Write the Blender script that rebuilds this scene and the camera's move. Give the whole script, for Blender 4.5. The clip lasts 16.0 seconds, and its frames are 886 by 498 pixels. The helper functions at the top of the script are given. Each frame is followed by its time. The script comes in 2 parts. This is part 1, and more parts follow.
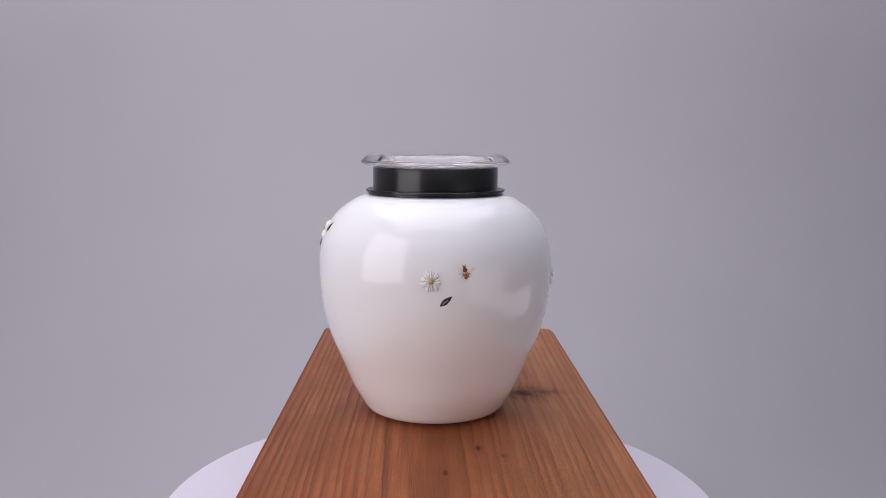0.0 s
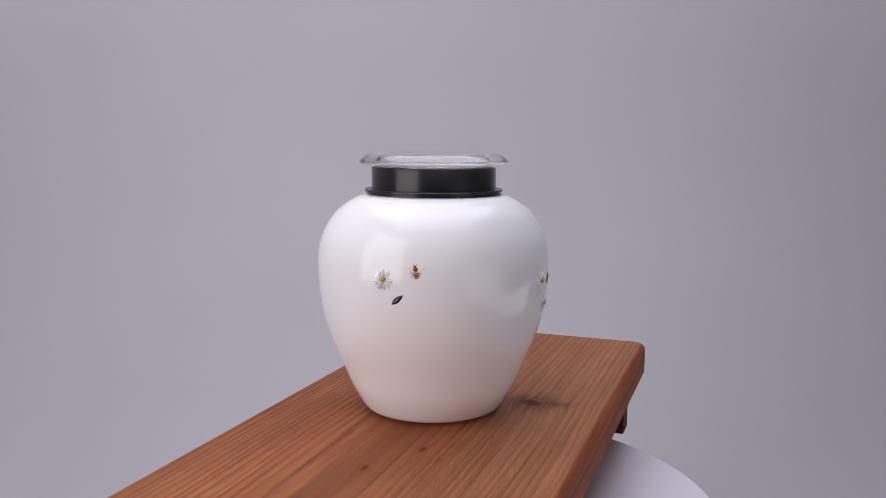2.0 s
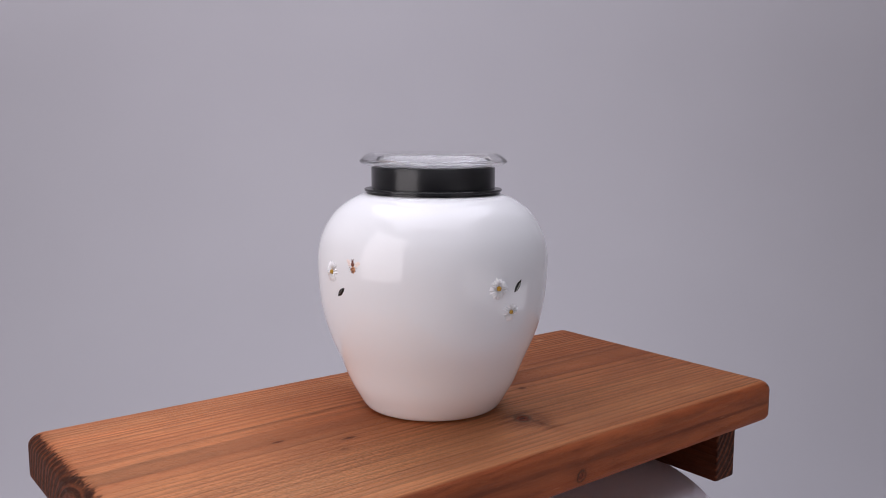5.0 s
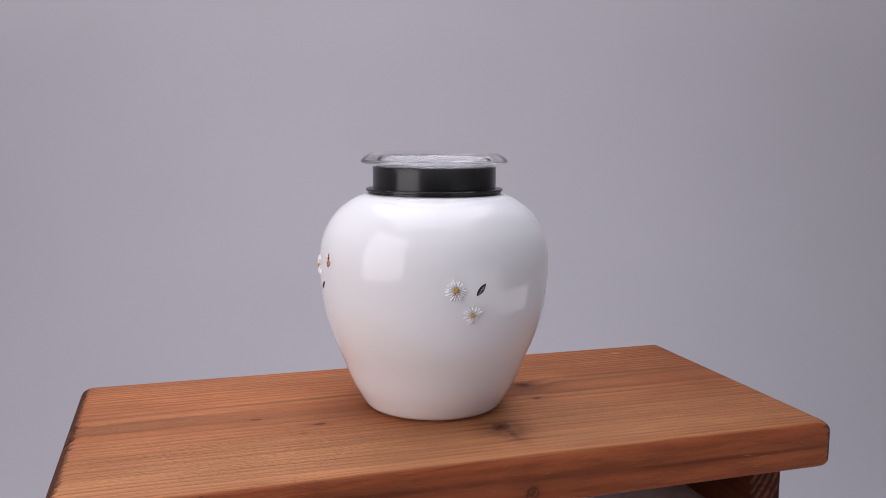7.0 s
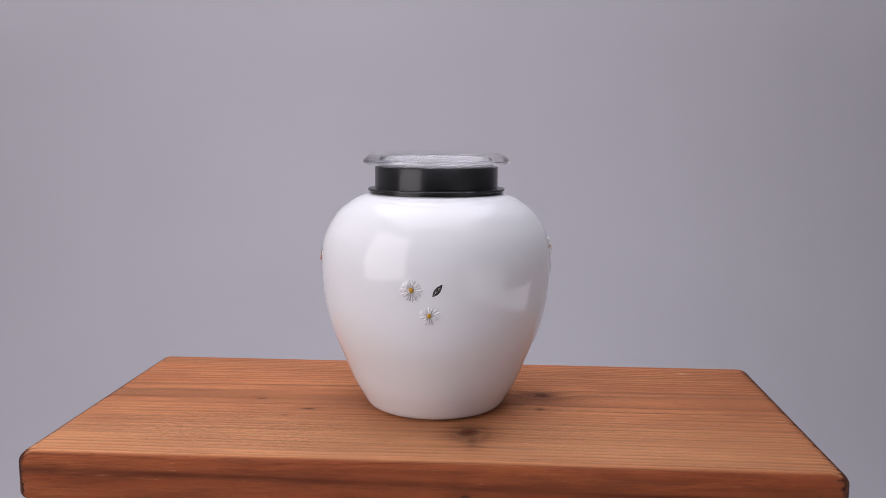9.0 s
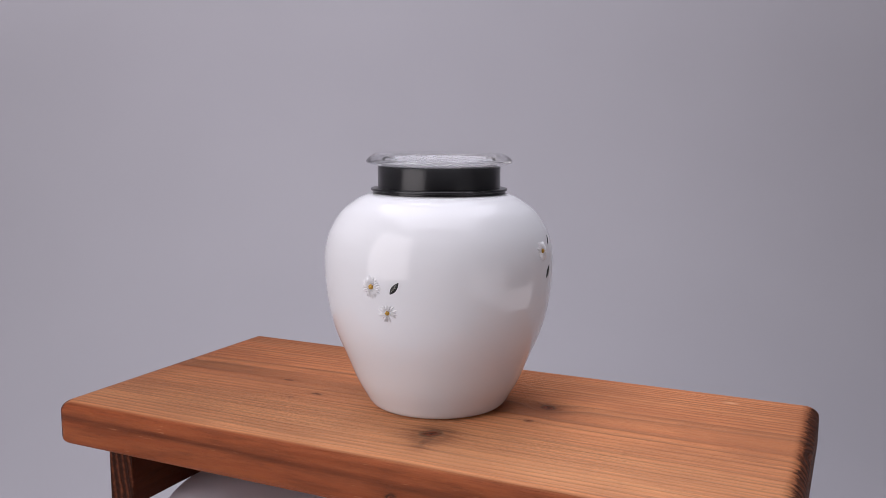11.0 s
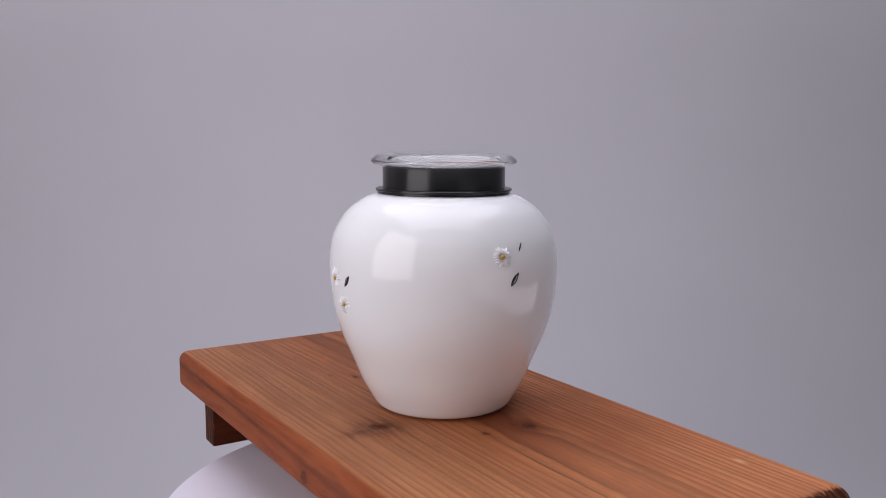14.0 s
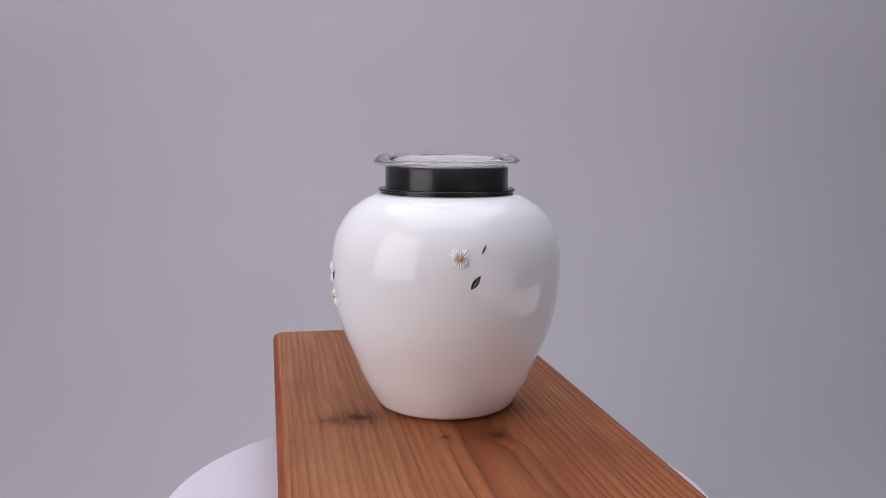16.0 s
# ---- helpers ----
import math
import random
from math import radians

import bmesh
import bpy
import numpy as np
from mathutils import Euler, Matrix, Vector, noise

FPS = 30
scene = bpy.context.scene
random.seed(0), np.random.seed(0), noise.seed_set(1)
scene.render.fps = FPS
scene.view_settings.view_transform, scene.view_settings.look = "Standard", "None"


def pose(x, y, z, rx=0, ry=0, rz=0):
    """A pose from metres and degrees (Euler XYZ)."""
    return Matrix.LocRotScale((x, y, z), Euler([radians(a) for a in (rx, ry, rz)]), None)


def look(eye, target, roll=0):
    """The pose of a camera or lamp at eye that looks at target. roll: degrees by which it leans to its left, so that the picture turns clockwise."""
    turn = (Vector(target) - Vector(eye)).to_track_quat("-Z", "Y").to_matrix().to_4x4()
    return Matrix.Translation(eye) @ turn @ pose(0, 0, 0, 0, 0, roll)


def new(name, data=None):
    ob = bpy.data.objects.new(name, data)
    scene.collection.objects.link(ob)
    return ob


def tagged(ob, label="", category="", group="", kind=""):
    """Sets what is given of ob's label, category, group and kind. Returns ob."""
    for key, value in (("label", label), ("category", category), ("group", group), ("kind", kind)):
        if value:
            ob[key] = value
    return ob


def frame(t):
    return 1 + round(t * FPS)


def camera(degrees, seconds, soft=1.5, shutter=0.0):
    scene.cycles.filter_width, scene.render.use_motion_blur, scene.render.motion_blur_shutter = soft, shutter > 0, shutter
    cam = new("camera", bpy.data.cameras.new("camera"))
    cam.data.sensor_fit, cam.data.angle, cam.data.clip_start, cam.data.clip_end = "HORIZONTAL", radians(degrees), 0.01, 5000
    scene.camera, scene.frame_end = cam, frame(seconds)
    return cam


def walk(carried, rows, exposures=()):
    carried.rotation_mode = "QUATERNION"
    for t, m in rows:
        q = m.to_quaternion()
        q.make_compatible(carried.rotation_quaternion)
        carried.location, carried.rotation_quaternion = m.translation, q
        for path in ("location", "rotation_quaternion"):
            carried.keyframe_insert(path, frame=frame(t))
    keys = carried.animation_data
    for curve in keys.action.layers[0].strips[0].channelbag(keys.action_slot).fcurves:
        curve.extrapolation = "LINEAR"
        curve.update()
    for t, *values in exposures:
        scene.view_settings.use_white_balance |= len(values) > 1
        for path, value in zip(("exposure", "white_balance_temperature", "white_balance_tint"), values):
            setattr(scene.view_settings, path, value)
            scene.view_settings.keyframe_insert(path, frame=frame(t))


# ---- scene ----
# ---------- camera ----------
TOP = 0.34            # height of the bench's top above the studio's paper
DISC = TOP - 0.0914   # height of the turntable's plate
cam = camera(53.86, 16.0, soft=0.7)
EYE = Vector((0.0, -0.75, TOP + 0.240))
AHEAD = Vector((math.sin(radians(0.117)) * math.cos(radians(-7.775)), math.cos(radians(-7.775)), math.sin(radians(-7.775))))
STAND = look(EYE, EYE + AHEAD, 0.29)
walk(cam, [(0, STAND), (16, STAND)], exposures=[(0, 0.04), (8, 0.02), (12, -0.03), (16, -0.03)])

# ---------- light ----------
world = bpy.data.worlds.new("studio")
world.use_nodes = True
world.node_tree.nodes["Background"].inputs[0].default_value = (0.8, 0.85, 1.0, 1)
world.node_tree.nodes["Background"].inputs[1].default_value = 0.05
scene.world = world


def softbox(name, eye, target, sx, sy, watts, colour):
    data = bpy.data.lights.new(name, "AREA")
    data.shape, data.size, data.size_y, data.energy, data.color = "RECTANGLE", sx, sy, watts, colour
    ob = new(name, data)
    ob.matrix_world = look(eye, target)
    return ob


softbox("overhead_softbox", (-0.02, 0.06, TOP + 1.10), (-0.02, 0.061, TOP), 1.16, 1.30, 10.5, (0.965, 0.945, 1.065))
softbox("side_softbox", (-0.90, -0.78, TOP + 0.60), (0, 0, TOP + 0.60), 0.92, 1.38, 10.2, (1.025, 0.950, 0.990))
softbox("low_softbox", (0.520, -0.537, TOP - 0.01), (-0.408, -0.164, TOP - 0.01), 0.51, 0.27, 0.46, (1.0, 0.945, 1.03))
softbox("strip_softbox", (0.710, -0.063, TOP - 0.115), (-0.218, 0.310, TOP - 0.115), 0.51, 0.14, 0.26, (1.0, 0.945, 1.03))
# two unseen fill lamps, added to brighten the paper's upper corners
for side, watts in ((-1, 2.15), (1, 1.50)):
    softbox("backdrop_fill", (1.05 * side, 0.45, TOP + 1.00), (0.95 * side, 1.45, TOP + 0.86), 0.80, 0.30, watts, (1.0, 0.945, 1.03))

# ---------- materials ----------


class Nodes:
    """A small builder for node materials."""

    def __init__(self, name):
        self.mat = bpy.data.materials.new(name)
        self.mat.use_nodes = True
        self.tree = self.mat.node_tree
        self.bsdf = self.tree.nodes["Principled BSDF"]
        self.made = {}

    def node(self, kind, **inputs):
        n = self.tree.nodes.new(kind)
        for key, value in inputs.items():
            self.put(n.inputs[key.replace("_", " ")], value)
        return n

    def put(self, socket, value):
        if hasattr(value, "is_output"):
            self.tree.links.new(value, socket)
        else:
            socket.default_value = value

    def calc(self, op, a, b=0.0, c=0.0, clamp=False):
        n = self.tree.nodes.new("ShaderNodeMath")
        n.operation, n.use_clamp = op, clamp
        for socket, value in zip(n.inputs, (a, b, c)):
            self.put(socket, value)
        return n.outputs[0]

    def position(self, scale=(1, 1, 1), offset=(0, 0, 0)):
        if "co" not in self.made:
            self.made["co"] = self.tree.nodes.new("ShaderNodeTexCoord").outputs["Object"]
        m = self.tree.nodes.new("ShaderNodeMapping")
        self.put(m.inputs["Vector"], self.made["co"])
        m.inputs["Scale"].default_value, m.inputs["Location"].default_value = scale, offset
        return m.outputs[0]

    def noise(self, scale, detail=4.0, rough=0.55, at=None, distortion=0.0):
        n = self.node("ShaderNodeTexNoise", Scale=scale, Detail=detail, Roughness=rough, Distortion=distortion)
        self.put(n.inputs["Vector"], at if at else self.position())
        return n.outputs["Fac"]

    def ramp(self, fac, *stops):
        n = self.tree.nodes.new("ShaderNodeValToRGB")
        while len(n.color_ramp.elements) < len(stops):
            n.color_ramp.elements.new(0.5)
        for e, (place, colour) in zip(n.color_ramp.elements, stops):
            e.position = place
            e.color = (*colour, 1) if hasattr(colour, "__len__") else (colour, colour, colour, 1)
        self.put(n.inputs[0], fac)
        return n.outputs[0]

    def mix(self, fac, a, b, blend="MIX"):
        n = self.tree.nodes.new("ShaderNodeMix")
        n.data_type, n.blend_type = "RGBA", blend
        self.put(n.inputs[0], fac)
        for socket, value in ((n.inputs[6], a), (n.inputs[7], b)):
            self.put(socket, (*value, 1) if isinstance(value, tuple) and len(value) == 3 else value)
        return n.outputs[2]

    def bump(self, height, strength, distance):
        n = self.node("ShaderNodeBump", Strength=strength, Distance=distance, Height=height)
        self.put(self.bsdf.inputs["Normal"], n.outputs[0])

    def surface(self, colour, rough, metal=0.0, **more):
        self.put(self.bsdf.inputs["Base Color"], (*colour, 1) if isinstance(colour, tuple) and len(colour) == 3 else colour)
        self.put(self.bsdf.inputs["Roughness"], rough)
        self.put(self.bsdf.inputs["Metallic"], metal)
        for key, value in more.items():
            self.put(self.bsdf.inputs[key.replace("_", " ")], value)
        return self.mat


def paper_material():
    n = Nodes("grey_paper")
    fibre = n.noise(900, 3, 0.6)
    cloud = n.noise(1.7, 3, 0.5)
    n.bump(fibre, 0.08, 0.0006)
    return n.surface(n.ramp(cloud, (0.3, (0.50, 0.492, 0.522)), (0.7, (0.53, 0.522, 0.552))), 0.85)


def paint_material(name, colour):
    n = Nodes(name)
    n.bump(n.noise(180, 3), 0.1, 0.001)
    return n.surface(n.mix(n.noise(3.0), colour, tuple(c * 0.92 for c in colour)), 0.7)


def plate_material():
    n = Nodes("white_plastic_plate")
    scuff = n.noise(14, 5, 0.6)
    n.bump(n.noise(400, 2), 0.03, 0.0004)
    return n.surface(n.mix(scuff, (0.80, 0.77, 0.86), (0.75, 0.72, 0.82)), n.ramp(scuff, (0.3, 0.38), (0.7, 0.5)))


# Knots of the board: place, half-sizes along, across and in depth, darkness.
KNOTS = [(-0.114, -0.027, 0.0, 0.0052, 0.0020, 0.02, 0.8), (-0.161, -0.001, 0.0, 0.0042, 0.0020, 0.02, 0.8), (0.0275, -0.076, 0.0, 0.0078, 0.0090, 0.02, 1.0),
         (0.032, -0.094, 0.0, 0.0035, 0.009, 0.012, 0.6), (0.091, 0.028, 0.0, 0.0065, 0.0060, 0.02, 1.0), (0.0868, -0.013, 0.0, 0.0042, 0.0028, 0.02, 0.75),
         (-0.128, -0.045, 0.0, 0.0030, 0.0020, 0.02, 0.4), (0.0274, -0.1445, -0.029, 0.0055, 0.012, 0.0050, 0.95)]


def wood_material(name, knots=(), dark=1.0, pith=(0.012, -0.052), turned=0.0):
    """Stained pine, with yearly rings round a pith that runs along x (turned by an angle about z) below the surface."""
    n = Nodes(name)
    place = n.node("ShaderNodeTexCoord")
    aligned = []
    for socket in (place.outputs["Object"], place.outputs["Normal"]):
        m = n.node("ShaderNodeMapping", Vector=socket)
        m.inputs["Rotation"].default_value = (0, 0, radians(turned))
        aligned.append(m.outputs[0])
    n.made["co"] = aligned[0]
    split = n.node("ShaderNodeSeparateXYZ", Vector=n.position())
    x, y, z = split.outputs
    wander = n.calc("SUBTRACT", n.noise(1.0, 2, 0.5, n.position((1.4, 6, 6))), 0.5)
    ripple = n.calc("SUBTRACT", n.noise(1.0, 3, 0.6, n.position((22, 45, 45))), 0.5)
    dy = n.calc("SUBTRACT", y, pith[0])
    dz = n.calc("SUBTRACT", z, pith[1])
    r = n.calc("SQRT", n.calc("ADD", n.calc("MULTIPLY", dy, dy), n.calc("MULTIPLY", dz, dz)))
    r = n.calc("ADD", r, n.calc("MULTIPLY", wander, 0.020))
    r = n.calc("ADD", r, n.calc("MULTIPLY", ripple, 0.0021))
    eye = halo = ring = None
    rough_edge = n.noise(260, 3, 0.6)
    for kx, ky, kz, a, b, c, strength in knots:
        ex = n.calc("DIVIDE", n.calc("SUBTRACT", n.calc("ADD", x, n.calc("MULTIPLY", ripple, 0.010)), kx), a)
        ey = n.calc("DIVIDE", n.calc("SUBTRACT", y, ky), b)
        ez = n.calc("DIVIDE", n.calc("SUBTRACT", z, kz), c)
        deep2 = n.calc("MULTIPLY", ez, ez)
        d2 = n.calc("ADD", n.calc("ADD", n.calc("MULTIPLY", ex, ex), n.calc("MULTIPLY", ey, ey)), deep2)
        d2 = n.calc("MULTIPLY", d2, n.ramp(rough_edge, (0.3, 0.6), (0.7, 1.5)))
        core = n.calc("MULTIPLY", n.calc("EXPONENT", n.calc("MULTIPLY", n.calc("MULTIPLY", d2, d2), -1.1)), strength)
        off = n.calc("SUBTRACT", n.calc("SQRT", d2), 0.95)
        edge = n.calc("MULTIPLY", n.calc("EXPONENT", n.calc("MULTIPLY", n.calc("MULTIPLY", off, off), -16.0)), strength)
        hole = n.calc("MULTIPLY", n.calc("EXPONENT", n.calc("MULTIPLY", d2, -10.0)), strength)
        edge = n.calc("MULTIPLY", n.calc("MAXIMUM", edge, hole), n.ramp(rough_edge, (0.35, 0.35), (0.6, 1.0)))
        ring = edge if ring is None else n.calc("MAXIMUM", ring, edge)
        far = n.calc("ADD", n.calc("POWER", n.calc("ABSOLUTE", n.calc("MULTIPLY", ex, 0.34)), 2.0), n.calc("POWER", n.calc("ABSOLUTE", n.calc("MULTIPLY", ey, 0.38)), 2.0))
        far = n.calc("ADD", far, n.calc("MULTIPLY", deep2, 0.16))
        wide = n.calc("MULTIPLY", n.calc("EXPONENT", n.calc("MULTIPLY", far, -1.0)), strength * min(max(b, a * 0.6), 0.006) * (0.85 if kz == 0 else 0.5))
        eye = core if eye is None else n.calc("MAXIMUM", eye, core)
        halo = wide if halo is None else n.calc("ADD", halo, wide)
    if knots:
        r = n.calc("ADD", r, halo)
    uneven = n.noise(1.0, 2, 0.5, n.node("ShaderNodeCombineXYZ", X=n.calc("MULTIPLY", r, 70.0)).outputs[0])
    turns = n.calc("ADD", n.calc("DIVIDE", r, 0.0054), n.calc("MULTIPLY", uneven, 1.8))
    late = n.ramp(n.calc("FRACT", turns), (0.0, 0.0), (0.38, 0.06), (0.74, 0.55), (0.90, 1.0), (1.0, 0.0))
    each = n.noise(1.0, 1, 0.5, n.node("ShaderNodeCombineXYZ", X=n.calc("MULTIPLY", n.calc("FLOOR", turns), 3.7), Y=n.calc("MULTIPLY", x, 5.0)).outputs[0])
    late = n.calc("MULTIPLY", late, n.ramp(each, (0.32, 0.40), (0.62, 1.0)))
    fibre = n.noise(1.0, 4, 0.7, n.position((22, 1500, 1500)))
    streak = n.noise(1.0, 4, 0.6, n.position((4.5, 190, 190)))
    band = n.noise(1.0, 3, 0.55, n.position((2.2, 34, 34)))
    blotch = n.noise(1.0, 4, 0.6, n.position((9, 16, 16)))
    sweep = n.noise(1.0, 3, 0.5, n.position((1.3, 15, 15), (0.7, 0.2, 0.4)))
    # two patches where the sanding has left torn fibres
    patches = []
    for px, py, rx, ry in ((-0.150, -0.080, 0.140, 0.040), (0.11, -0.075, 0.110, 0.034)):
        q = n.calc("ADD", n.calc("POWER", n.calc("ABSOLUTE", n.calc("DIVIDE", n.calc("SUBTRACT", x, px), rx)), 2.0), n.calc("POWER", n.calc("ABSOLUTE", n.calc("DIVIDE", n.calc("SUBTRACT", y, py), ry)), 2.0))
        patches.append(n.calc("EXPONENT", n.calc("MULTIPLY", q, -1.0)))
    fuzz_place = n.calc("MULTIPLY", n.calc("MAXIMUM", patches[0], n.calc("MULTIPLY", patches[1], 0.6)), 1.3, clamp=True)
    tuft = n.noise(1.0, 3, 0.65, n.position((240, 620, 620)))
    fuzz = n.calc("MULTIPLY", n.ramp(tuft, (0.515, 0.0), (0.56, 1.0)), fuzz_place)
    raised = n.calc("MULTIPLY", n.ramp(tuft, (0.38, 1.0), (0.46, 0.0)), fuzz_place)
    pores = n.ramp(n.noise(1.0, 2, 0.5, n.position((120, 1300, 1300))), (0.62, 0.0), (0.72, 1.0))
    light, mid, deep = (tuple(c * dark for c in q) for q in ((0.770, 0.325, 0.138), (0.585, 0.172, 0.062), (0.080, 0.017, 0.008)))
    colour = n.mix(n.ramp(band, (0.34, 0.0), (0.66, 1.0)), mid, light)
    colour = n.mix(n.ramp(streak, (0.34, 0.26), (0.55, 0.0)), colour, deep)
    colour = n.mix(n.calc("MULTIPLY", late, 0.76), colour, deep)
    early = n.ramp(n.calc("FRACT", turns), (0.02, 0.0), (0.20, 1.0), (0.36, 0.6), (0.55, 0.0))
    colour = n.mix(n.calc("MULTIPLY", n.calc("MULTIPLY", early, each), 0.50), colour, tuple(c * dark for c in (0.92, 0.42, 0.18)))
    colour = n.mix(n.ramp(fibre, (0.36, 0.34), (0.54, 0.0)), colour, deep)
    colour = n.mix(n.ramp(fibre, (0.52, 0.0), (0.68, 0.40)), colour, light)
    colour = n.mix(n.ramp(blotch, (0.36, 0.62), (0.58, 0.0)), colour, tuple(c * dark for c in (0.34, 0.10, 0.038)))
    colour = n.mix(n.ramp(sweep, (0.36, 0.55), (0.54, 0.0)), colour, tuple(c * dark for c in (0.27, 0.075, 0.028)))
    colour = n.mix(n.calc("MULTIPLY", n.calc("MAXIMUM", n.calc("MULTIPLY", pores, 0.7), n.calc("MULTIPLY", fuzz, 0.50)), 0.85), colour, (0.095, 0.028, 0.012))
    colour = n.mix(n.calc("MULTIPLY", raised, 0.14), colour, tuple(c * dark for c in (0.88, 0.55, 0.32)))
    # redder long sides, also darkened in colour for the shade on upright faces
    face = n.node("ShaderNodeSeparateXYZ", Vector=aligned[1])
    side_face = n.ramp(n.calc("ABSOLUTE", face.outputs[1]), (0.30, 0.0), (0.65, 1.0))
    if knots:
        # pale strip along one edge: part sapwood, part sheen painted into the colour
        strip = n.ramp(n.calc("ADD", n.calc("MULTIPLY", y, -1.0), n.calc("MULTIPLY", wander, 0.10)), (0.005, 0.0), (0.105, 1.0))
        strip = n.calc("MULTIPLY", strip, n.ramp(streak, (0.35, 0.30), (0.60, 1.00)))
        colour = n.mix(n.calc("MULTIPLY", strip, 0.26), colour, (0.92, 0.45, 0.19))
        # a dark growth band along the middle of the board
        level = n.calc("ADD", n.calc("SUBTRACT", y, 0.034), n.calc("MULTIPLY", wander, 0.05))
        seam = n.calc("EXPONENT", n.calc("MULTIPLY", n.calc("POWER", n.calc("ABSOLUTE", n.calc("DIVIDE", level, 0.0065)), 2.0), -1.0))
        colour = n.mix(n.calc("MULTIPLY", seam, n.ramp(streak, (0.35, 0.40), (0.65, 0.08))), colour, (0.17, 0.048, 0.020))
    colour = n.mix(n.calc("MULTIPLY", side_face, 0.78), colour, tuple(c * dark for c in (0.27, 0.062, 0.022)))
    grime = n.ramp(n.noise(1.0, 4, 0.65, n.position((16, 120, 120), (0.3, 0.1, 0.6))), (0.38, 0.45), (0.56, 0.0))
    colour = n.mix(n.calc("MULTIPLY", side_face, grime), colour, tuple(c * dark for c in (0.13, 0.036, 0.016)))
    if knots:
        # a dark growth line along the front side, and pale nicks on the top
        level = n.calc("ADD", n.calc("ADD", z, 0.0175), n.calc("ADD", n.calc("MULTIPLY", x, 0.012), n.calc("MULTIPLY", wander, 0.012)))
        seam = n.calc("EXPONENT", n.calc("MULTIPLY", n.calc("POWER", n.calc("ABSOLUTE", n.calc("DIVIDE", level, 0.0026)), 2.0), -1.0))
        seam = n.calc("MULTIPLY", n.calc("MULTIPLY", seam, n.calc("LESS_THAN", y, -0.1385)), n.ramp(streak, (0.35, 1.0), (0.65, 0.3)))
        colour = n.mix(n.calc("MULTIPLY", seam, 0.75), colour, (0.085, 0.020, 0.010))
        nick = n.ramp(n.noise(1.0, 2, 0.5, n.position((60, 420, 420), (3, 1, 2))), (0.70, 0.0), (0.76, 1.0))
        colour = n.mix(n.calc("MULTIPLY", nick, 0.22), colour, (0.75, 0.42, 0.24))
        for px, py, rx, ry, pale in ((0.2335, 0.1115, 0.0055, 0.0022, 0.75), (0.068, 0.074, 0.0080, 0.0010, 0.5), (0.056, 0.081, 0.0040, 0.0009, 0.4)):
            q = n.calc("ADD", n.calc("POWER", n.calc("ABSOLUTE", n.calc("DIVIDE", n.calc("SUBTRACT", x, px), rx)), 2.0), n.calc("POWER", n.calc("ABSOLUTE", n.calc("DIVIDE", n.calc("SUBTRACT", y, py), ry)), 2.0))
            colour = n.mix(n.calc("MULTIPLY", n.calc("EXPONENT", n.calc("MULTIPLY", q, -1.0)), pale), colour, (0.84, 0.55, 0.34))
        stain = n.calc("MULTIPLY", halo, 270.0, clamp=True)
        colour = n.mix(n.calc("MULTIPLY", n.calc("MULTIPLY", stain, n.ramp(streak, (0.3, 1.0), (0.65, 0.45))), 0.85), colour, (0.115, 0.026, 0.010))
        ringlet = n.ramp(n.noise(320, 2, 0.6), (0.4, 0.0), (0.6, 1.0))
        colour = n.mix(eye, colour, n.mix(ringlet, (0.085, 0.022, 0.012), (0.25, 0.066, 0.032)))
        colour = n.mix(n.calc("MULTIPLY", ring, 0.9), colour, (0.022, 0.010, 0.008))
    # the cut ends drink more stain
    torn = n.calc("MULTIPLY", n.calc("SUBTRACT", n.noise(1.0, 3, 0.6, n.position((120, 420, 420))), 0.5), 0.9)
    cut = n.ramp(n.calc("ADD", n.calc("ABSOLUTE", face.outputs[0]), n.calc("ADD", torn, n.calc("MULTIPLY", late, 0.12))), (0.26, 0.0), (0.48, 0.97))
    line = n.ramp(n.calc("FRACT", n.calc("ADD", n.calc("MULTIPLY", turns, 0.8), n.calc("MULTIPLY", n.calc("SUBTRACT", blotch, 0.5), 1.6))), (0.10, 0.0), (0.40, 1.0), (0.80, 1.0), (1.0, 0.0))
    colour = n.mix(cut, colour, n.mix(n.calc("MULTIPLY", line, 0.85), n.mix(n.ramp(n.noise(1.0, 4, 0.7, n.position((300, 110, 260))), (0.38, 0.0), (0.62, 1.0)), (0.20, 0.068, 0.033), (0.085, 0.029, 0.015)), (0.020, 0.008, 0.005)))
    height = n.calc("ADD", n.calc("MULTIPLY", late, 0.8), n.calc("MULTIPLY", fibre, 0.9))
    height = n.calc("SUBTRACT", height, n.calc("ADD", n.calc("MULTIPLY", pores, 0.6), n.calc("MULTIPLY", fuzz, 1.1)))
    n.bump(height, 1.0, 0.0009)
    # the fibres spread the sheen across themselves
    across = n.node("ShaderNodeVectorTransform", Vector=(0, 1, 0))
    across.vector_type, across.convert_from, across.convert_to = "VECTOR", "OBJECT", "WORLD"
    rough = n.ramp(fibre, (0.3, 0.49), (0.7, 0.60))
    n.surface(n.mix(1.0, colour, (1.0, 0.84, 0.74), "MULTIPLY"), rough, Specular_IOR_Level=0.1)
    sheen = n.node("ShaderNodeBsdfPrincipled", Metallic=1.0, Roughness=rough, Anisotropic=0.94, Tangent=across.outputs[0])
    n.put(sheen.inputs["Base Color"], n.mix(n.calc("ADD", 0.26, n.calc("MULTIPLY", strip, 0.26)) if knots else 0.1, colour, (0.90, 0.58, 0.34)))
    n.put(sheen.inputs["Normal"], n.bsdf.inputs["Normal"].links[0].from_socket)
    dull = n.calc("MAXIMUM", cut, n.calc("MULTIPLY", side_face, 0.85))
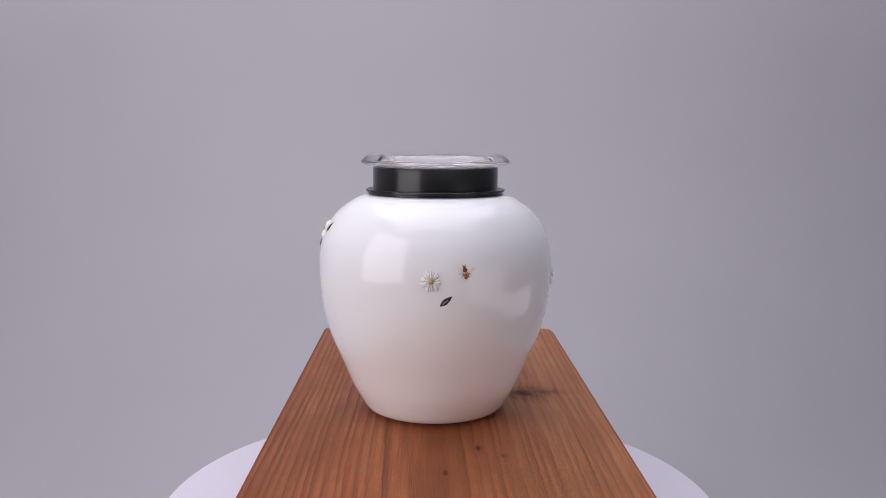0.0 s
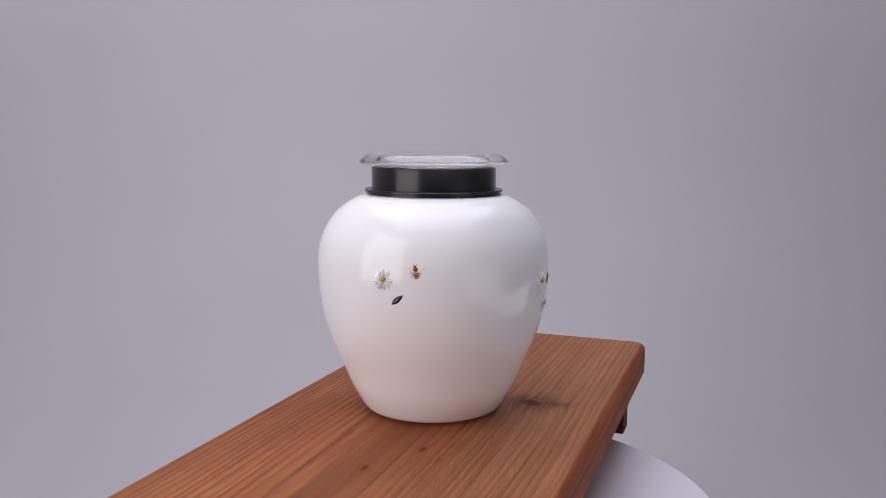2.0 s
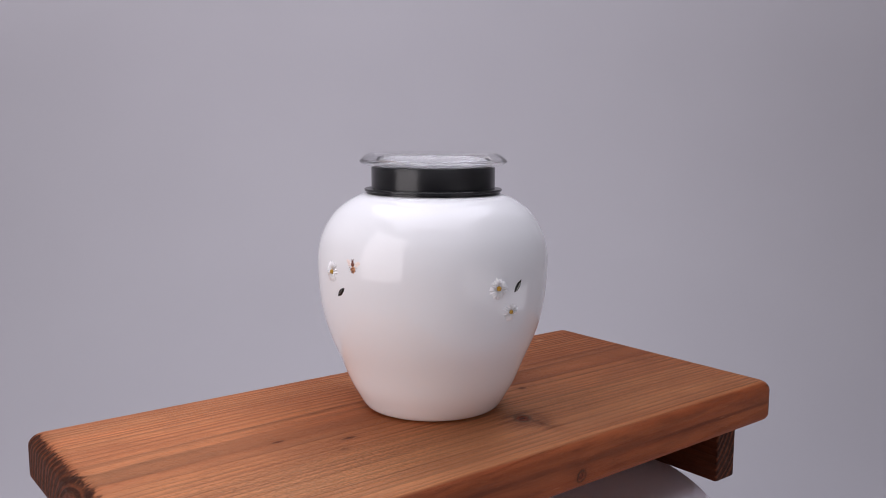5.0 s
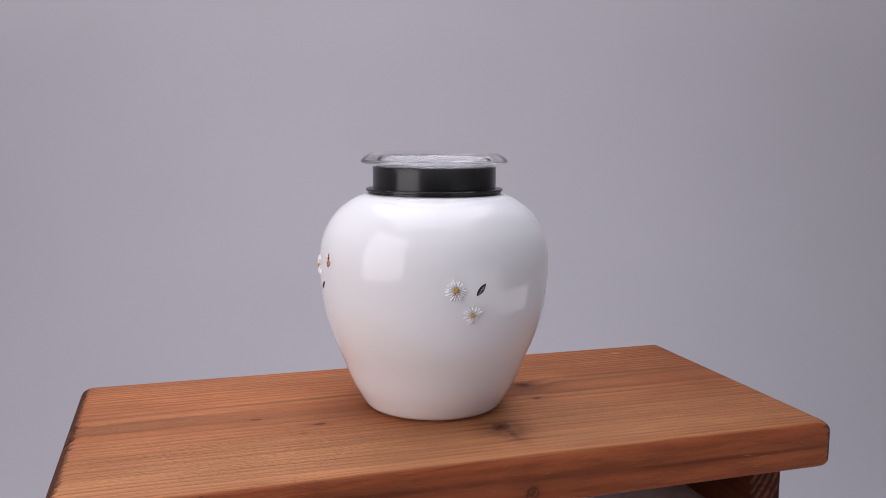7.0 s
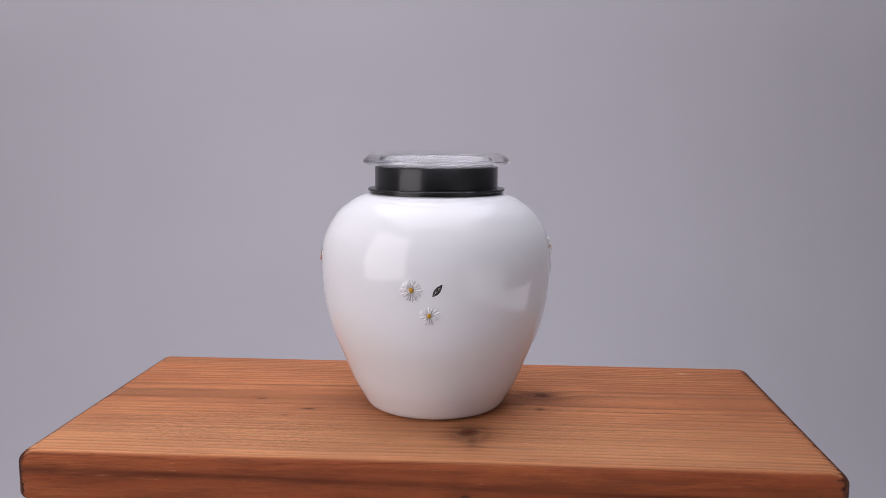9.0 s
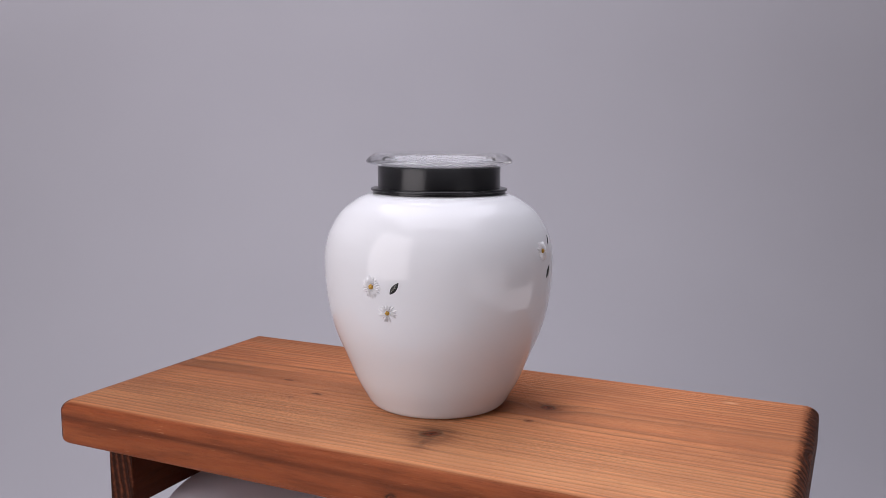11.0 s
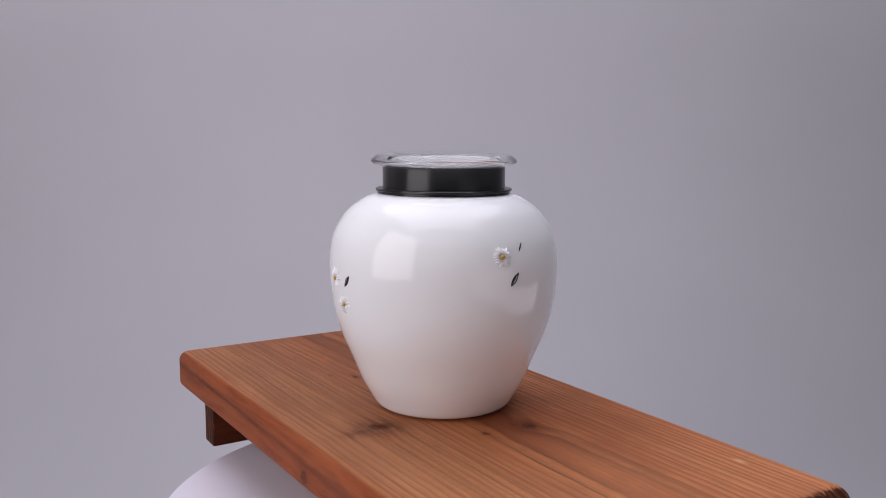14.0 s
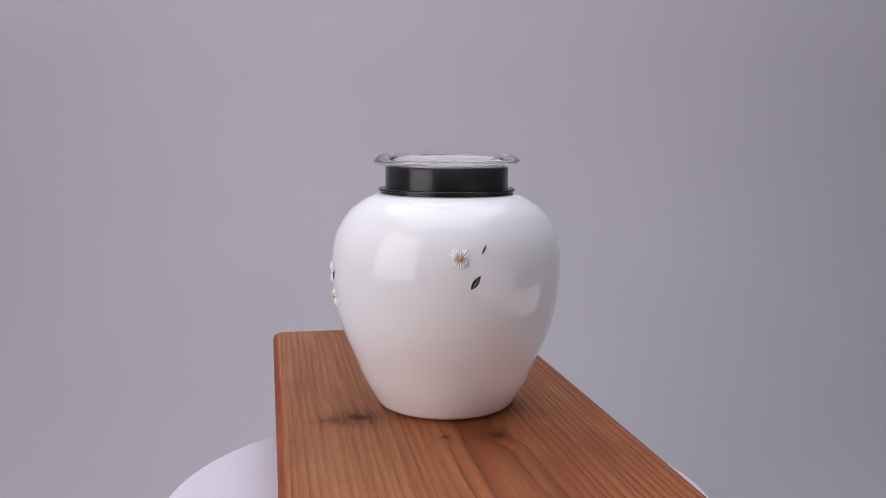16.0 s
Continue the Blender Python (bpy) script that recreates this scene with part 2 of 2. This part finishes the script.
    if knots:
        dull = n.calc("MAXIMUM", n.calc("MAXIMUM", dull, eye), n.calc("MULTIPLY", stain, 0.4))
    both = n.node("ShaderNodeMixShader", Fac=n.calc("MULTIPLY", n.calc("SUBTRACT", 1.0, dull), 0.58 if knots else 0.12))
    n.put(both.inputs[1], n.bsdf.outputs[0])
    n.put(both.inputs[2], sheen.outputs[0])
    n.put(n.tree.nodes["Material Output"].inputs["Surface"], both.outputs[0])
    return n.mat


def porcelain_material():
    n = Nodes("white_porcelain")
    cloud = n.noise(26, 3, 0.5)
    n.bump(n.noise(35, 2, 0.4), 0.02, 0.0006)
    return n.surface(n.mix(cloud, (0.856, 0.866, 0.878), (0.830, 0.841, 0.854)), n.ramp(cloud, (0.3, 0.05), (0.7, 0.08)), IOR=1.5)


def metal_material():
    n = Nodes("black_brushed_metal")
    brush = n.noise(1.0, 3, 0.6, n.position((60, 60, 3500)))
    n.bump(brush, 0.008, 0.0002)
    # brushed round and round, so that the sheen runs upright
    upright = n.node("ShaderNodeCombineXYZ", Z=1.0)
    return n.surface(n.mix(brush, (0.0025, 0.0024, 0.0028), (0.005, 0.0048, 0.0054)), n.ramp(brush, (0.3, 0.30), (0.7, 0.32)), 0.0, Anisotropic=0.85, Tangent=upright.outputs[0], Specular_IOR_Level=0.50)


def glass_material():
    n = Nodes("clear_glass")
    n.bump(n.noise(42, 2, 0.4), 0.06, 0.001)
    return n.surface((0.985, 0.99, 0.99), 0.035, 0.0, IOR=1.18, Transmission_Weight=1.0, Coat_Weight=0.8, Coat_Roughness=0.02, Coat_IOR=1.5)


def enamel(name, colour, other, rough=0.3, scale=900):
    n = Nodes(name)
    grain = n.noise(scale, 3, 0.6)
    n.bump(grain, 0.2, 0.0003)
    return n.surface(n.mix(n.ramp(grain, (0.35, 0.0), (0.65, 1.0)), colour, other), rough)


PAPER, PLATE, PORCELAIN, METAL, GLASS = paper_material(), plate_material(), porcelain_material(), metal_material(), glass_material()
WALL, CEILING, BOUNCE_CUT = paint_material("white_wall_paint", (0.80, 0.795, 0.80)), paint_material("white_ceiling_paint", (0.60, 0.60, 0.60)), paint_material("bounce_cut_grey", (0.26, 0.26, 0.265))
# the legs' pine is cut to 0.30, putting the shade beneath the board into its colour
BOARD, LEG = wood_material("stained_pine_board", KNOTS), wood_material("stained_pine_leg_shaded", (), 0.30, (0.20, -0.02), 90.0)
PETAL = enamel("white_petal_enamel", (0.90, 0.90, 0.90), (0.84, 0.84, 0.85), 0.35)
YOLK = enamel("yellow_enamel", (0.62, 0.36, 0.03), (0.38, 0.20, 0.02), 0.4, 1500)
LEAF = enamel("dark_green_enamel", (0.005, 0.0055, 0.005), (0.014, 0.015, 0.012), 0.35)
VEIN = enamel("pale_vein_enamel", (0.60, 0.60, 0.54), (0.42, 0.42, 0.36), 0.4)
AMBER = enamel("amber_enamel", (0.66, 0.33, 0.16), (0.48, 0.20, 0.09), 0.35)
UMBER = enamel("brown_enamel", (0.11, 0.028, 0.013), (0.20, 0.055, 0.025), 0.35)
WING = enamel("pink_wing_enamel", (0.89, 0.82, 0.78), (0.80, 0.64, 0.57), 0.3)
BLACK = enamel("dark_speck", (0.03, 0.03, 0.03), (0.05, 0.05, 0.05), 0.8)

# ---------- meshes ----------


def part(name, bm, material, parent=None, label="", smooth=True):
    """Links a bmesh as one mesh object under a thing or a part."""
    me = bpy.data.meshes.new(name)
    bm.normal_update()
    for edge in bm.edges:
        edge.smooth = len(edge.link_faces) != 2 or edge.calc_face_angle(0.0) < 0.7
    bm.to_mesh(me)
    bm.free()
    me.materials.append(material)
    for face in me.polygons:
        face.use_smooth = smooth and (smooth is True or max(abs(c) for c in face.normal) < 0.9999)
    ob = new(name, me)
    ob.parent = parent
    return tagged(ob, label)


def lathe(outline, steps=160, centre=(0, 0), closed=False):
    """A surface of revolution about z from (radius, height) pairs; a radius of 0 ends in a point."""
    bm = bmesh.new()
    rings = []
    for r, z in outline:
        if r < 1e-6:
            rings.append([bm.verts.new((centre[0], centre[1], z))])
        else:
            rings.append([bm.verts.new((centre[0] + r * math.cos(a), centre[1] + r * math.sin(a), z)) for a in (math.tau * k / steps for k in range(steps))])
    pairs = list(zip(rings, rings[1:]))
    if closed:
        pairs.append((rings[-1], rings[0]))
    for lower, upper in pairs:
        for k in range(steps):
            j = (k + 1) % steps
            if len(lower) == 1:
                bm.faces.new((lower[0], upper[j], upper[k]))
            elif len(upper) == 1:
                bm.faces.new((lower[k], lower[j], upper[0]))
            else:
                bm.faces.new((lower[k], lower[j], upper[j], upper[k]))
    bmesh.ops.recalc_face_normals(bm, faces=bm.faces)
    return bm


def block(corners, z0, z1, rim, drop, ends, foot, fillet, steps=5):
    """A plank over four corners (counter-clockwise from the front left). Its upper rim is rounded by rim at the sides, by ends at the two
    ends, over a height of drop; its lower one by foot; its upright edges by fillet."""
    pts = [Vector(c) for c in corners]

    def outline(side, end):
        out = []
        for k in range(4):
            p, a, b = pts[k], (pts[k - 1] - pts[k]).normalized(), (pts[(k + 1) % 4] - pts[k]).normalized()
            da, db = (side, end) if k % 2 == 0 else (end, side)
            r = max((fillet[k] if isinstance(fillet, tuple) else fillet) - side * 0.6, 0.0012)
            hub = p + a * (da + r) + b * (db + r)
            for i in range(steps + 1):
                t = math.pi / 2 * i / steps
                out.append(hub - b * r * math.cos(t) - a * r * math.sin(t))
        return out
    bm = bmesh.new()
    levels = []
    for i in range(steps + 1):
        t = math.pi / 2 * i / steps
        levels.append((foot * (1 - math.sin(t)), foot * (1 - math.sin(t)), z0 + foot * (1 - math.cos(t))))
    for i in range(steps + 1):
        t = math.pi / 2 * i / steps
        levels.append((rim * (1 - math.cos(t)), ends * (1 - math.cos(t)), z1 - drop * (1 - math.sin(t))))
    loops = [[bm.verts.new((q.x, q.y, z)) for q in outline(side, end)] for side, end, z in levels]
    n = len(loops[0])
    for a, b in zip(loops, loops[1:]):
        for k in range(n):
            bm.faces.new((a[k], a[(k + 1) % n], b[(k + 1) % n], b[k]))
    bm.faces.new(loops[0][::-1])
    bm.faces.new(loops[-1])
    bmesh.ops.recalc_face_normals(bm, faces=bm.faces)
    return bm


def spline(points, n):
    """Points of a smooth curve (centripetal style) through the given pairs, n to a span."""
    pts = [Vector(q) for q in points]
    pts = [pts[0] * 2 - pts[1], *pts, pts[-1] * 2 - pts[-2]]
    out = []
    for a, b, c, d in zip(pts, pts[1:], pts[2:], pts[3:]):
        for k in range(n):
            t = k / n
            out.append(0.5 * (2 * b + (c - a) * t + (2 * a - 5 * b + 4 * c - d) * t * t + (3 * b - a - 3 * c + d) * t ** 3))
    return [tuple(q) for q in out + [pts[-2]]]


# ---------- the studio ----------


def build_studio():
    # the paper: flat under the turntable, a wide sweep, then upright
    line = [(-1.6, 0.0), (-1.0, 0.0), (-0.5, 0.0), (0.0, 0.0), (0.3, 0.0), (0.45, 0.0)]
    sweep, back = 0.75, 1.2
    for k in range(1, 25):
        a = math.pi / 2 * k / 24
        line.append((back - sweep + sweep * math.sin(a), sweep - sweep * math.cos(a)))
    line += [(back, sweep + 0.1 * k) for k in range(1, 17)]
    bm = bmesh.new()
    cols = [-1.5 + 0.1 * k for k in range(31)]
    rear = []
    for k, (y, z) in enumerate(line):
        (y0, z0), (y1, z1) = line[max(k - 1, 0)], line[min(k + 1, len(line) - 1)]
        run = math.hypot(y1 - y0, z1 - z0)
        rear.append((y + (z1 - z0) / run * 0.003, z - (y1 - y0) / run * 0.003))
    loop = line + rear[::-1]
    grid = [[bm.verts.new((x, y, z)) for x in cols] for y, z in loop]
    for a, b in zip(grid, grid[1:] + grid[:1]):
        for k in range(len(cols) - 1):
            bm.faces.new((a[k], a[k + 1], b[k + 1], b[k]))
    bmesh.ops.recalc_face_normals(bm, faces=bm.faces)
    paper = tagged(part("backdrop", bm, PAPER), "seamless grey paper backdrop with a wide soft sweep", "backdrop", kind="structure")
    speck = bmesh.new()
    bmesh.ops.create_icosphere(speck, subdivisions=2, radius=0.0022, matrix=pose(-0.6355, 0.7028, 0.0437, 19.7) @ Matrix.Diagonal((1, 0.8, 0.25, 1)))
    part("speck", speck, BLACK, paper, "tiny dark speck")

    def slab(name, x0, x1, y0, y1, z0, z1, material, label):
        b = bmesh.new()
        bmesh.ops.create_cube(b, size=1.0, matrix=Matrix.Translation(((x0 + x1) / 2, (y0 + y1) / 2, (z0 + z1) / 2)) @ Matrix.Diagonal((x1 - x0, y1 - y0, z1 - z0, 1)))
        tagged(part(name, b, material, smooth=False), label, name.split("_")[0], kind="structure")
    # an unseen room added to close the set; its white walls return fill
    slab("floor", -1.6, 1.6, -2.4, 1.6, -0.12, -0.006, WALL, "plain grey studio floor under the paper")
    slab("wall_south", -1.6, 1.6, -2.5, -2.4, -0.12, 2.5, WALL, "plain white painted studio wall")
    slab("wall_north", -1.6, 1.6, 1.6, 1.7, -0.12, 2.5, WALL, "plain white painted studio wall")
    slab("wall_west", -1.7, -1.6, -2.5, 1.7, -0.12, 2.5, WALL, "plain white painted studio wall")
    # unseen too, and grey so that less light comes back from the right
    slab("wall_east", 1.6, 1.7, -2.5, 1.7, -0.12, 2.5, BOUNCE_CUT, "plain unseen grey wall, dark to cut bounce from the right")
    slab("ceiling", -1.7, 1.7, -2.5, 1.7, 2.5, 2.6, CEILING, "plain white studio ceiling")


build_studio()


def build_turntable():
    table = tagged(new("turntable"), "round white plastic display turntable under a wooden bench", "turntable")
    part("plate", lathe(spline([(0.0, DISC), (0.12, DISC), (0.2445, DISC)], 2) + [(0.2462, DISC - 0.0006), (0.247, DISC - 0.0022), (0.247, DISC - 0.016), (0.245, DISC - 0.019), (0.12, DISC - 0.02), (0.0, DISC - 0.02)], 200), PLATE, table)
    part("base", lathe([(0.0, DISC - 0.021), (0.115, DISC - 0.021), (0.118, DISC - 0.024), (0.122, 0.004), (0.119, 0.0), (0.0, 0.0)], 120), PLATE, table)
    return table


def build_bench():
    bench = tagged(new("wooden_bench"), "low reddish-brown stained pine bench with rounded edges and knots", "bench")
    bench.location.z = TOP
    bm = block([(-0.3115, -0.1445), (0.3030, -0.1432), (0.3060, 0.1398), (-0.3088, 0.1415)], -0.0402, 0.0, 0.0085, 0.0100, 0.0140, 0.0070, (0.0105, 0.0110, 0.0050, 0.0045), 6)
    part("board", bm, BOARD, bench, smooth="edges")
    for x0, x1 in ((-0.265, -0.238), (0.232, 0.261)):
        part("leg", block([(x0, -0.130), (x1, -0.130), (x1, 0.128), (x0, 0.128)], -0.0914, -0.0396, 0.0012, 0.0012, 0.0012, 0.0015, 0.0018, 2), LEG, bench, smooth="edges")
    return bench


# ---------- the urn ----------
AXIS = (-0.0050, 0.0054)      # where the urn stands on the bench
PROFILE = spline([(0.0545, 0.0004), (0.0598, 0.0032), (0.0653, 0.012), (0.0724, 0.025), (0.0806, 0.045), (0.0891, 0.065), (0.0950, 0.085), (0.0981, 0.105), (0.0992, 0.125),
                  (0.0983, 0.140), (0.0941, 0.155), (0.0847, 0.170), (0.0743, 0.1786), (0.0652, 0.1837), (0.0570, 0.1862), (0.0515, 0.1875)], 6)


def radius_at(z):
    return float(np.interp(z, [q[1] for q in PROFILE], [q[0] for q in PROFILE]))


class Spot:
    """A place on the urn's side, at an angle and a height; at() lays flat measures (right, up, out) onto the glaze."""

    def __init__(self, angle, z):
        self.angle, self.z, self.r = radians(angle), z, radius_at(z)
        self.slope = (radius_at(z + 0.002) - radius_at(z - 0.002)) / 0.004

    def at(self, right, up, out):
        lean = math.sqrt(1 + self.slope ** 2)
        z = self.z + up / lean + out * -self.slope / lean
        r = radius_at(self.z + up / lean) + out / lean
        a = self.angle + right / self.r
        return (AXIS[0] + r * math.cos(a), AXIS[1] + r * math.sin(a), z)


def blob(bm, spot, cx, cy, along, length, width, height, base=-0.0002, n=6, pointed=0.6):
    """A low raised drop on the glaze: centre line from (cx, cy) in the direction along, tapered to both ends."""
    ux, uy = math.cos(along), math.sin(along)
    rows = []
    for i in range(n + 1):
        s = i / n
        w = width * (math.sin(math.pi * min(1, max(0, 0.06 + 0.88 * s ** pointed)))) / 2
        mx, my = cx + ux * length * s, cy + uy * length * s
        rows.append([bm.verts.new(spot.at(mx - uy * w * k, my + ux * w * k, base + height * (1 - k * k) * math.sin(math.pi * (0.1 + 0.8 * s)))) for k in (-1, -0.5, 0, 0.5, 1)])
    for a, b in zip(rows, rows[1:]):
        for k in range(4):
            bm.faces.new((a[k], b[k], b[k + 1], a[k + 1]))


def daisy(urn, angle, z, radius, petals, seed, gaps=()):
    rng = random.Random(seed)
    spot = Spot(angle, z)
    hub = radius * 0.24
    bm = bmesh.new()
    rim = [bm.verts.new(spot.at(hub * 1.15 * math.cos(t), hub * 1.15 * math.sin(t), 0.0002)) for t in (math.tau * k / 18 for k in range(18))]
    crown = bm.verts.new(spot.at(0, 0, 0.0007))
    for k in range(18):
        bm.faces.new((crown, rim[k], rim[(k + 1) % 18]))
    flower = part("daisy", bm, PETAL, urn, "raised white daisy with a yellow centre")
    for k in range(petals):
        a = math.tau * (k + rng.uniform(-0.2, 0.2)) / petals
        if any(abs((a - g + math.pi) % math.tau - math.pi) < 0.2 for g in gaps):
            continue
        reach = radius * rng.uniform(0.90, 1.10)
        bm = bmesh.new()
        blob(bm, spot, math.cos(a) * hub * 0.8, math.sin(a) * hub * 0.8, a + rng.uniform(-0.07, 0.07), reach - hub * 0.8, radius * rng.uniform(0.21, 0.27), rng.uniform(0.0017, 0.0023), pointed=1.75)
        bmesh.ops.recalc_face_normals(bm, faces=bm.faces)
        part("petal", bm, PETAL, flower)
    bm = bmesh.new()
    top = bm.verts.new(spot.at(0, 0, 0.0021))
    rings = []
    for share, out in ((0.45, 0.0020), (0.8, 0.0016), (1.0, 0.0002)):
        rings.append([bm.verts.new(spot.at(hub * share * math.cos(t), hub * share * math.sin(t), out + rng.uniform(-1, 1) * 0.00006)) for t in (math.tau * k / 14 for k in range(14))])
    for k in range(14):
        j = (k + 1) % 14
        bm.faces.new((top, rings[0][k], rings[0][j]))
        for a, b in zip(rings, rings[1:]):
            bm.faces.new((a[k], b[k], b[j], a[j]))
    bmesh.ops.recalc_face_normals(bm, faces=bm.faces)
    part("flower_centre", bm, YOLK, flower, "domed yellow centre")
    return flower


def leaf(urn, angle, z, length, width, tilt):
    spot = Spot(angle, z)
    t = radians(tilt)
    cx, cy = -math.cos(t) * length / 2, -math.sin(t) * length / 2
    bm = bmesh.new()
    blob(bm, spot, cx, cy, t, length, width * 1.4, 0.0010, n=10, pointed=0.9)
    bmesh.ops.recalc_face_normals(bm, faces=bm.faces)
    ob = part("leaf", bm, LEAF, urn, "dark green painted leaf with pale veins")
    if width > 0.0022:
        bm = bmesh.new()
        blob(bm, spot, cx + math.cos(t) * length * 0.1, cy + math.sin(t) * length * 0.1, t, length * 0.7, width * 0.07, 0.0003, base=0.00085, n=6)
        for share, side in ((0.3, 1), (0.45, 1), (0.6, 1), (0.38, -1), (0.55, -1)):
            mx, my = cx + math.cos(t) * length * share, cy + math.sin(t) * length * share
            blob(bm, spot, mx, my, t + side * 0.7, width * 0.42, width * 0.06, 0.0003, base=0.0006, n=3)
        bmesh.ops.recalc_face_normals(bm, faces=bm.faces)
        part("vein", bm, VEIN, ob, "thin pale veins")
    return ob


def bee(urn, angle, z, size):
    spot = Spot(angle, z)
    s = size
    bm = bmesh.new()
    # thorax and head, then the banded tail beneath
    blob(bm, spot, 0.02 * s, 0.02 * s, radians(100), 0.34 * s, 0.40 * s, 0.0010, n=8, pointed=1.0)
    blob(bm, spot, -0.05 * s, 0.32 * s, radians(95), 0.14 * s, 0.28 * s, 0.0008, n=6, pointed=1.0)
    bmesh.ops.recalc_face_normals(bm, faces=bm.faces)
    body = part("bee", bm, UMBER, urn, "small raised brown and amber bee")
    bm = bmesh.new()
    blob(bm, spot, 0.03 * s, 0.06 * s, radians(-84), 0.48 * s, 0.46 * s, 0.0011, n=10, pointed=0.85)
    bmesh.ops.recalc_face_normals(bm, faces=bm.faces)
    part("tail", bm, AMBER, body, "amber tail")
    for k in range(4):
        bm = bmesh.new()
        blob(bm, spot, (-0.15 + 0.022 * k) * s, (-0.06 - 0.10 * k) * s, radians(-4), (0.38 - 0.055 * k) * s, 0.06 * s, 0.0004, base=0.00095, n=5, pointed=1.0)
        bmesh.ops.recalc_face_normals(bm, faces=bm.faces)
        part("band", bm, UMBER, body, "dark band")
    for side, lift, reach, wide in ((1, 14, 0.64, 0.36), (-1, 154, 0.64, 0.36), (1, -12, 0.46, 0.24), (-1, 188, 0.44, 0.24)):
        bm = bmesh.new()
        blob(bm, spot, 0.07 * s * side, 0.16 * s, radians(lift), reach * s, wide * s, 0.0005, n=8, pointed=1.3)
        bmesh.ops.recalc_face_normals(bm, faces=bm.faces)
        part("wing", bm, WING, body, "pale pink wing")
    for bx, by, turn, reach in ((0.1, 0.06, -28, 0.40), (0.1, 0.02, -58, 0.44), (-0.08, 0.06, 210, 0.40), (-0.08, 0.02, 240, 0.44), (0.0, 0.42, 60, 0.16), (-0.08, 0.42, 125, 0.16)):
        bm = bmesh.new()
        blob(bm, spot, bx * s, by * s, radians(turn), reach * s, 0.055 * s, 0.0005, n=4, pointed=1.0)
        bmesh.ops.recalc_face_normals(bm, faces=bm.faces)
        part("leg", bm, UMBER, body, "thin brown leg")
    return body


def build_urn():
    urn = tagged(new("lidded_urn"), "glossy white porcelain urn with daisies, black metal collar and glass lid", "urn")
    urn.location.z = TOP
    inner = [(max(r - 0.0045, 0.001), z) for r, z in reversed(PROFILE) if z > 0.004]
    outline = [(0.0, 0.0015), (0.046, 0.0015), (0.049, 0.0002)] + PROFILE + [(0.0500, 0.1868)] + inner + [(0.054, 0.007), (0.0, 0.006)]
    part("jar", lathe(outline, 192, AXIS), PORCELAIN, urn, "bulging white porcelain jar")
    collar = part("collar", lathe([(0.0505, 0.1900), (0.0526, 0.1900), (0.0530, 0.1901), (0.0530, 0.2082), (0.0527, 0.2088), (0.0508, 0.2088), (0.0505, 0.2085)], 160, AXIS, True), METAL, urn, "black brushed metal collar")
    part("flange", lathe([(0.0500, 0.1872), (0.0570, 0.1864), (0.0574, 0.1867), (0.0574, 0.1882), (0.0586, 0.1884), (0.0590, 0.1888), (0.0590, 0.1900), (0.0586, 0.1904), (0.0535, 0.1906), (0.0500, 0.1904)], 160, AXIS, True), METAL, collar, "stepped black flange")
    rim = spline([(0.0440, 0.2092), (0.0480, 0.2090), (0.0530, 0.2092), (0.0585, 0.2102), (0.0622, 0.2118), (0.0633, 0.2131), (0.0628, 0.2148), (0.0600, 0.2174), (0.0566, 0.2196), (0.0530, 0.2208), (0.0480, 0.2211)], 4)
    lid = part("lid", lathe([(0.0, 0.2100), (0.020, 0.2098), (0.032, 0.2095)] + rim + [(0.030, 0.2209), (0.0, 0.2207)], 160, AXIS), GLASS, urn, "thick clear glass lid with a rounded rim")
    lid.visible_shadow = False

    def turn(u, v):
        return math.degrees(math.atan2(v - AXIS[1], u - AXIS[0]))
    daisy(urn, turn(-0.104, 0.0093), 0.1268, 0.0081, 19, 3)
    bee(urn, turn(-0.1009, -0.0162), 0.1333, 0.0118)
    leaf(urn, turn(-0.1036, -0.0020), 0.1116, 0.0118, 0.0036, 40)
    daisy(urn, turn(-0.0168, -0.0930), 0.1180, 0.0088, 21, 5)
    leaf(urn, turn(0.0035, -0.0935), 0.1180, 0.0120, 0.0038, 52)
    daisy(urn, turn(-0.0029, -0.0921), 0.0980, 0.0077, 15, 8, gaps=(-0.75,))
    daisy(urn, turn(0.0922, -0.0032), 0.1422, 0.0083, 20, 11)
    leaf(urn, turn(0.0937, 0.0086), 0.1238, 0.0128, 0.0040, 55)
    leaf(urn, turn(0.0902, 0.0156), 0.1491, 0.0088, 0.0013, 60)
    daisy(urn, 97, 0.1570, 0.0083, 20, 14)
    leaf(urn, 107, 0.1600, 0.0120, 0.0038, 58)
    leaf(urn, 95, 0.1450, 0.0100, 0.0030, 55)
    return urn


TURNTABLE, BENCH, URN = build_turntable(), build_bench(), build_urn()


def motions():
    """The turntable turns clockwise, with all that stands on it."""
    for thing, x, height in ((TURNTABLE, 0, 0.0), (BENCH, 0, TOP), (URN, 0.0001, TOP)):
        rows = []
        for k in range(17):
            rows.append((k, pose(x, 0, height, 0, 0, 91.63 - 10.61 * k - 1.112 * (k - 8) ** 2 / 100)))
        walk(thing, rows)


motions()
